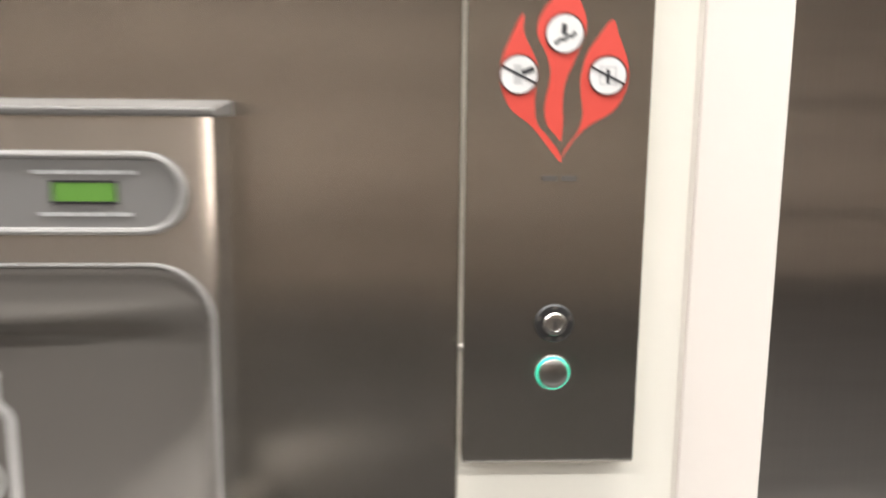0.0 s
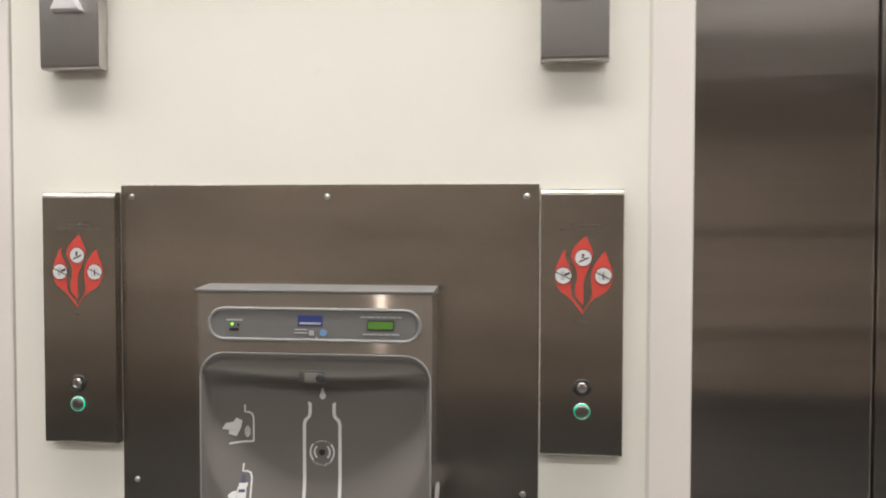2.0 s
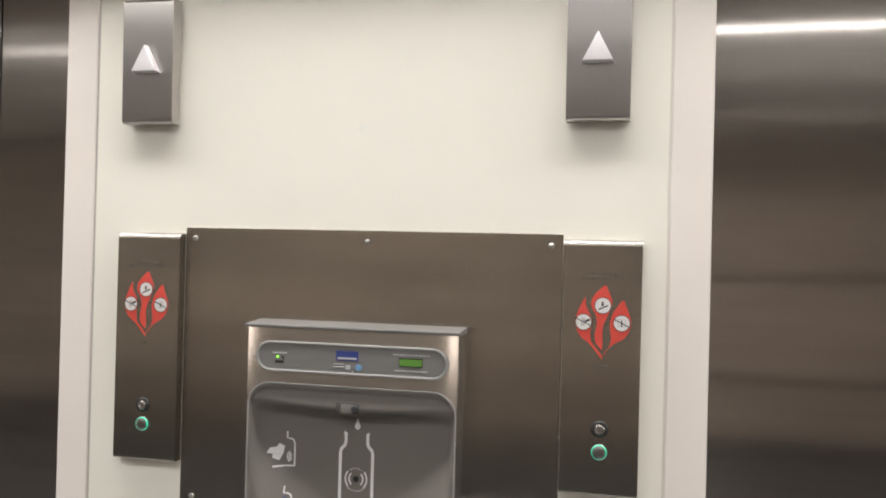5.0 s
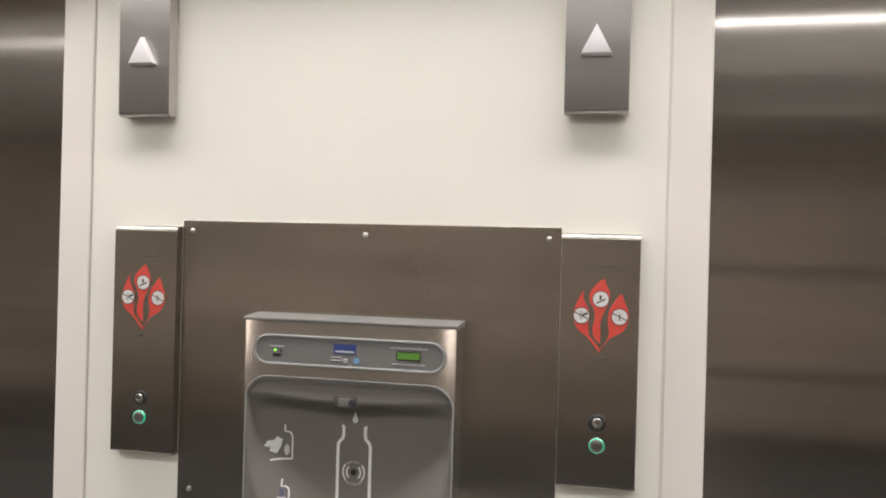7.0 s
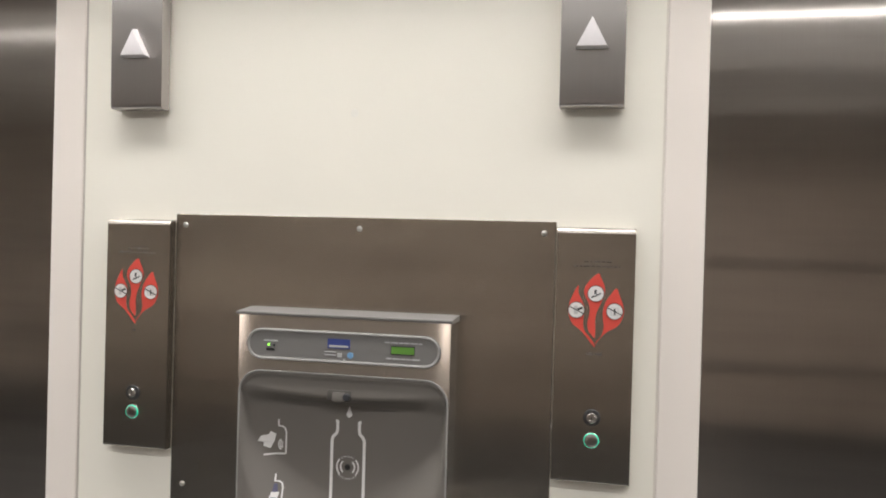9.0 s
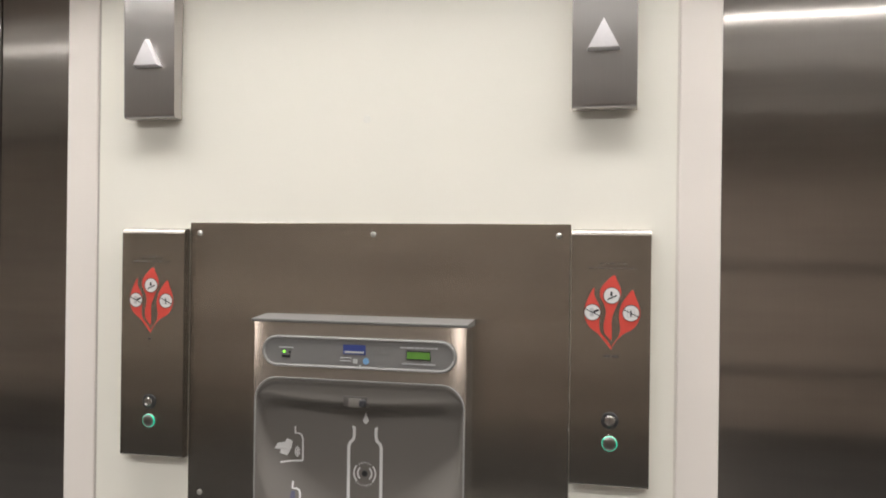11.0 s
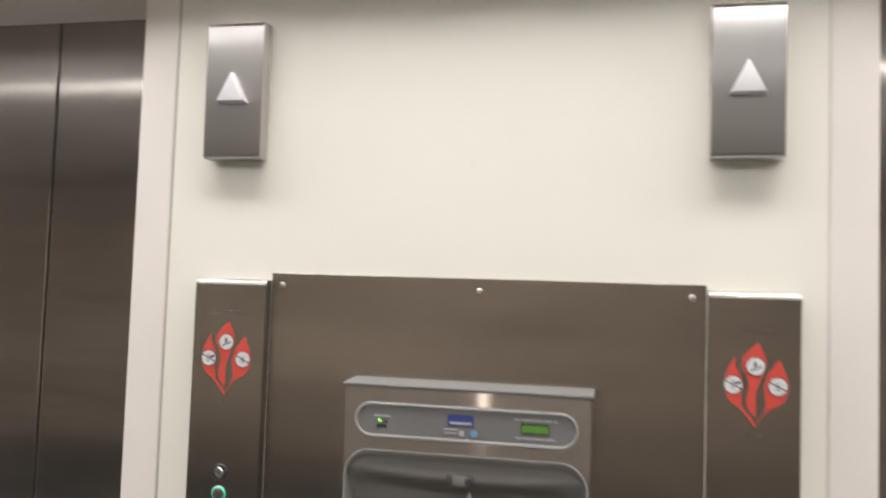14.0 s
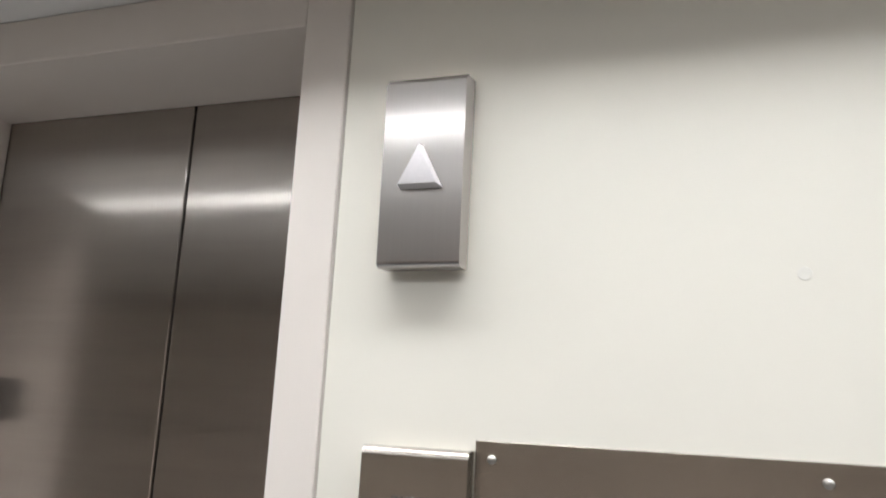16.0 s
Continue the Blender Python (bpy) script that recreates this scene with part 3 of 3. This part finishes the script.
def hollow(u, z):
    """Depth of the alcove: a soft visor under the arch, a flat back in a parabola, a scoop that slopes out below it."""
    scoop = 0.27 * (0.918 + 0.212 * u * u - z)
    scoop = 0.0 if scoop <= -0.012 else (scoop + 0.012) ** 2 / 0.048 if scoop < 0.012 else scoop
    side = 0.041 * max(0.0, (abs(u) - 0.84) / 0.16) ** 1.8
    back = 0.041 - min(0.041, math.hypot(scoop, side))
    under = arch_top(u) - z
    edge = 1.122 + 0.018 * u * u
    brow = 0.0015 + 0.0028 * ease(0.008, 0.016, under) - 0.0025 * ease(0.014, arch_top(u) - edge, under)
    visor = brow + 0.036 * (1 - 0.5 * u ** 4) * ease(edge + 0.006, edge - 0.018 - 0.03 * u * u, z)
    flange = -0.0022 * (1 - ease(0.006, 0.012, min(under, (1 - abs(u)) * HALF)))
    return FY + 0.001 + min(back, visor) + flange


def liner():
    """Grey alcove: a rounded visor under the arch that rolls back into the hollow."""
    bm = bmesh.new()
    nu, rows = 64, []
    us = [math.sin((-1 + 2 * i / nu) * math.pi / 2) for i in range(nu + 1)]
    for s in range(121):
        f = (s / 120) ** 1.8
        row = []
        for u in us:
            z = arch_top(u) + (F_BOTTOM - arch_top(u)) * f
            row.append(bm.verts.new((MID + u * HALF, hollow(u, z), z)))
        rows.append(row)
    for a, b in zip(rows, rows[1:]):
        for i in range(nu):
            bm.faces.new((a[i], a[i + 1], b[i + 1], b[i]))
    return bm


put("alcove_liner", liner(), GREY, "grey moulded plastic alcove", smooth=True)
lip_path = [(AX1, FY, F_BOTTOM + 0.01)] + [(x, FY - 0.0005, z) for x, z in arch] + [(AX0, FY, F_BOTTOM + 0.01)]
put("alcove_lip", tube(lip_path, 0.0019, 8), RIM, "rounded grey lip round the alcove", smooth=True)

# nozzle in its pocket in the visor
nozzle = put("nozzle", box(-0.034, 0.018, FY + 0.0020, FY + 0.030, 1.119, 1.1415, 0.003), NOZZLE, "dark grey nozzle pocket under the visor", smooth=True)
spout = profile_bar([(FY + 0.018, 1.121), (FY - 0.002, 1.119), (FY - 0.003, 1.123), (FY + 0.0005, 1.137), (FY + 0.018, 1.139)], -0.021, 0.004)
put("spout", spout, GREY, "grey water spout", nozzle, True)
put("nozzle_tip", turned([(0.008, FY + 0.02), (0.0075, FY - 0.003), (0.0055, FY - 0.0045), (0, FY - 0.0045)], 0.0085, 1.1285, 16), SIGN, "", nozzle, True)

# control bezel
BZ, BX, BW, BH = 1.2285, -0.0035, 0.2020, 0.0290
bezel = put("control_bezel", outline_prism(stadium(BX, BZ, BW, BH), FY - 0.004, FY + 0.0005), GREY_FACE, "grey oval control bezel")
put("bezel_rim", tube([(x, FY - 0.004, z) for x, z in stadium(BX, BZ, BW, BH)], 0.0030, 8, True), RIM, "paler raised rim", bezel, True)
YB = FY - 0.0045
put("display", outline_prism([(0.1015, 1.2225), (0.1480, 1.2225), (0.1480, 1.2365), (0.1015, 1.2365)], YB - 0.0004, YB + 0.001), LCD, "lit green display", bezel)
put("display_frame", band([(0.1005, 1.2215), (0.1490, 1.2215), (0.1490, 1.2375), (0.1005, 1.2375)], 0.002, YB - 0.0008, YB + 0.001, True), BLACK, "", bezel)
for a, b, z in ((0.087, 0.164, 1.2430), (0.091, 0.160, 1.2110)):
    x, n = a, 0
    while x < b - 0.002:
        w = (0.011, 0.015, 0.009)[n % 3]
        put("text_bar", box(x, min(x + w, b), YB - 0.0003, YB + 0.001, z, z + 0.0028), DIM_INK, "", bezel)
        x, n = x + w + 0.0018, n + 1
badge = put("badge", outline_prism([(-0.0325, 1.2265), (0.0150, 1.2265), (0.0150, 1.2460), (-0.0325, 1.2460)], YB - 0.0004, YB + 0.001), BLUE_INK, "blue badge", bezel)
put("badge_bar", box(-0.0290, 0.0115, YB - 0.0008, YB, 1.2290, 1.2330, 0.0003, 1), DIM_INK, "", bezel)
for a, b, z0, z1 in ((-0.0390, -0.0145, 1.2182, 1.2200), (-0.0390, -0.0145, 1.2122, 1.2140), (-0.0115, -0.0022, 1.2085, 1.2175), (0.0010, 0.0055, 1.2030, 1.2060)):
    put("badge_bar", box(a, b, YB - 0.0005, YB + 0.001, z0, z1, 0.0004, 1), DIM_INK, "", bezel)
put("badge_drop", outline_prism(circle(0.0160, 1.2140, 0.0065, 20), YB - 0.0006, YB + 0.001), SKY_INK, "light blue drop mark", bezel)
put("indicator_lamp", turned([(0.0022, YB + 0.001), (0.0021, YB - 0.0012), (0, YB - 0.0017)], -0.160, 1.2275, 14), LED, "lit green indicator", bezel, True)
put("indicator_lamp", turned([(0.0026, YB + 0.001), (0.0024, YB - 0.0008), (0, YB - 0.0012)], -0.148, 1.2265, 14), BLACK, "unlit indicator", bezel, True)
put("text_bar", box(-0.171, -0.140, YB - 0.0003, YB + 0.001, 1.2345, 1.2370), GREY_INK, "", bezel)
put("text_bar", box(-0.165, -0.147, YB - 0.0003, YB + 0.001, 1.2150, 1.2205), BLACK, "", bezel)

# printed graphics on the alcove's back
GX, GZ = 0.0021, 0.9775


def back_print(name, bm, mat, label=""):
    """Lays a flat print on the hollow back."""
    for v in bm.verts:
        v.co.y += hollow((v.co.x - MID) / HALF, v.co.z)
    put(name, bm, mat, label)


P0, P1 = -0.0012, 0.002
for s in (-1, 1):
    path = [(GX + s * 0.0275, GZ + 0.0945), (GX + s * 0.0235, GZ + 0.0935), (GX + s * 0.0235, GZ + 0.0760), (GX + s * 0.0250, GZ + 0.0690), (GX + s * 0.0325, GZ + 0.0615), (GX + s * 0.0350, GZ + 0.0545)]
    path += [(GX + s * 0.0350, GZ + 0.05 - 0.02 * i) for i in range(12)]
    back_print("bottle_outline", band(path, 0.0062, P0, P1), WHITE_INK, "white printed bottle outline")
drop = flowing([(GX + 0.0012, GZ + 0.1255), (GX - 0.0022, GZ + 0.1160), (GX - 0.0048, GZ + 0.1080), (GX + 0.0012, GZ + 0.1020), (GX + 0.0072, GZ + 0.1080), (GX + 0.0046, GZ + 0.1160)], 4)
back_print("drop_print", outline_prism(drop, P0, P1), WHITE_INK, "white printed drop")
back_print("sensor_window", turned([(0.0062, P1), (0.0060, P0 - 0.0008), (0.004, P0 - 0.0002), (0, P0)], GX, GZ, 20), BLACK, "black sensor window")
for r, a in ((0.0150, 48), (0.0232, 42)):
    for mid_a in (0, 180):
        back_print("sensor_arc", band(arc(GX, GZ, r, mid_a - a, mid_a + a, 12), 0.0030, P0, P1), WHITE_INK, "white sensor arc")
back_print("sensor_lettering", letters_on_arc("sensor", GX, GZ, 0.0205, 90, 0.0076, -0.0012), WHITE_INK, "white printed word")
back_print("sensor_lettering", letters_on_arc("activated", GX, GZ, 0.0235, 270, 0.0076, -0.0012, False), WHITE_INK, "white printed word")


def icon(points, drop=0):
    """Places of the small instruction drawings, in units of their own grid round the sensor."""
    return [(GX + a / 2400, GZ - (b + drop) / 2430) for a, b in points]


def icon_strip(name, points, width, drop=0):
    back_print(name, band(icon(points, drop), width, P0, P1), WHITE_INK)


def icon_shape(name, points, mat, lift=0.0, drop=0):
    bm = outline_prism(icon(points, drop), P0 - lift, P1)
    back_print(name, bm, mat)


for drop in (0, 273):
    icon_strip("instruction_outline", [(-365, -216), (-365, -182), (-345, -181), (-331, -172), (-325, -152), (-325, -96), (-325, -43)], 0.0030, drop)
icon_strip("instruction_base", [(-325, -43), (-380, -40), (-433, -34)], 0.0034)
icon_shape("tilted_bottle_icon", [(-468, -102), (-454, -128), (-418, -135), (-406, -153), (-378, -140), (-385, -104), (-405, -66), (-440, -78), (-438, -96)], WHITE_INK)
for r in (16, 25, 34):
    icon_strip("instruction_wave", [(-330 - r * math.cos(radians(d)), -88 - r * math.sin(radians(d))) for d in range(-52, 53, 13)], 0.0022)
icon_shape("instruction_stream", [(-368, 104), (-352, 104), (-347, 143), (-372, 143)], SLATE_INK)
icon_shape("bottle_icon", [(-378, 143), (-341, 143), (-341, 158), (-345, 162), (-345, 240), (-384, 240), (-384, 162), (-378, 158)], WHITE_INK)
icon_shape("bottle_band", [(-377, 170), (-350, 170), (-350, 184), (-377, 184)], SLATE_INK, 0.0004)
icon_shape("instruction_shape", [(-421, 192), (-404, 178), (-386, 176), (-386, 224), (-410, 230)], WHITE_INK)

# ---- small things ----
mark = tagged(part("filler_spot", turned([(0.0085, -0.0001), (0.008, -0.0006), (0, -0.0008)], -0.012, 1.711, 20), SPOT, None, "", True), "small pale filler spot on the cream wall", "wall patch")
sign = thing("jamb_sign", L_FAR, 0.2, 1.47, label="small charcoal plate on the lift door reveal", category="sign")
put = into(sign)
put("plate", box(L_FAR + 0.0002, L_FAR + 0.003, 0.135, 0.228, 1.462, 1.553, 0.001, 1), SIGN)


# ---- drinking fountain under the bottle filler ----
def fountain(x0, x1, y0, z0, rim):
    """Steel basin unit: cheeks that rise to the wall, body, rounded rim and a dished top."""
    f = thing("drinking_fountain", (x0 + x1) / 2, 0, z0, label="stainless steel drinking fountain basin below the bottle filler", category="drinking fountain")
    put = into(f)
    put("body", box(x0 + 0.01, x1 - 0.01, y0 + 0.02, -0.0035, z0, rim - 0.055, 0.012), BODY_STEEL, smooth=True)
    bm, n, m = bmesh.new(), 20, 16
    rows = []
    for j in range(m + 1):
        b = j / m
        row = []
        for i in range(n + 1):
            a = -1 + 2 * i / n
            c = 2 * b - 1
            dish = 0.045 * (1 - ease(0.45, 0.92, max(abs(a), abs(c))))
            row.append(bm.verts.new((x0 + (x1 - x0) * (a + 1) / 2, y0 + (-0.072 - y0) * b, rim - dish)))
        rows.append(row)
    for p, q in zip(rows, rows[1:]):
        for i in range(n):
            bm.faces.new((p[i], p[i + 1], q[i + 1], q[i]))
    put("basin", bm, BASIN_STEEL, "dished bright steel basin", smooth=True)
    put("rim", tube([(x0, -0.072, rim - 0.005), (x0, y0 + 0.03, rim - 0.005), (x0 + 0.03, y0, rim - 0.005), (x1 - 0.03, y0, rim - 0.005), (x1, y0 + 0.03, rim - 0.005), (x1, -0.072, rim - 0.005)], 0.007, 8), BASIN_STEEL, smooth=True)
    put("splash_guard", profile_bar([(-0.0035, z0 + 0.05), (-0.0035, 0.905), (-0.030, 0.932), (-0.062, 0.938), (-0.100, 0.890), (-0.17, rim + 0.002), (y0 + 0.05, rim - 0.006), (y0 + 0.03, z0 + 0.05)], x1 - 0.010, x1 - 0.002), BASIN_STEEL, "raised steel splash guard")


fountain(-0.205, 0.2365, -0.47, 0.50, 0.805)
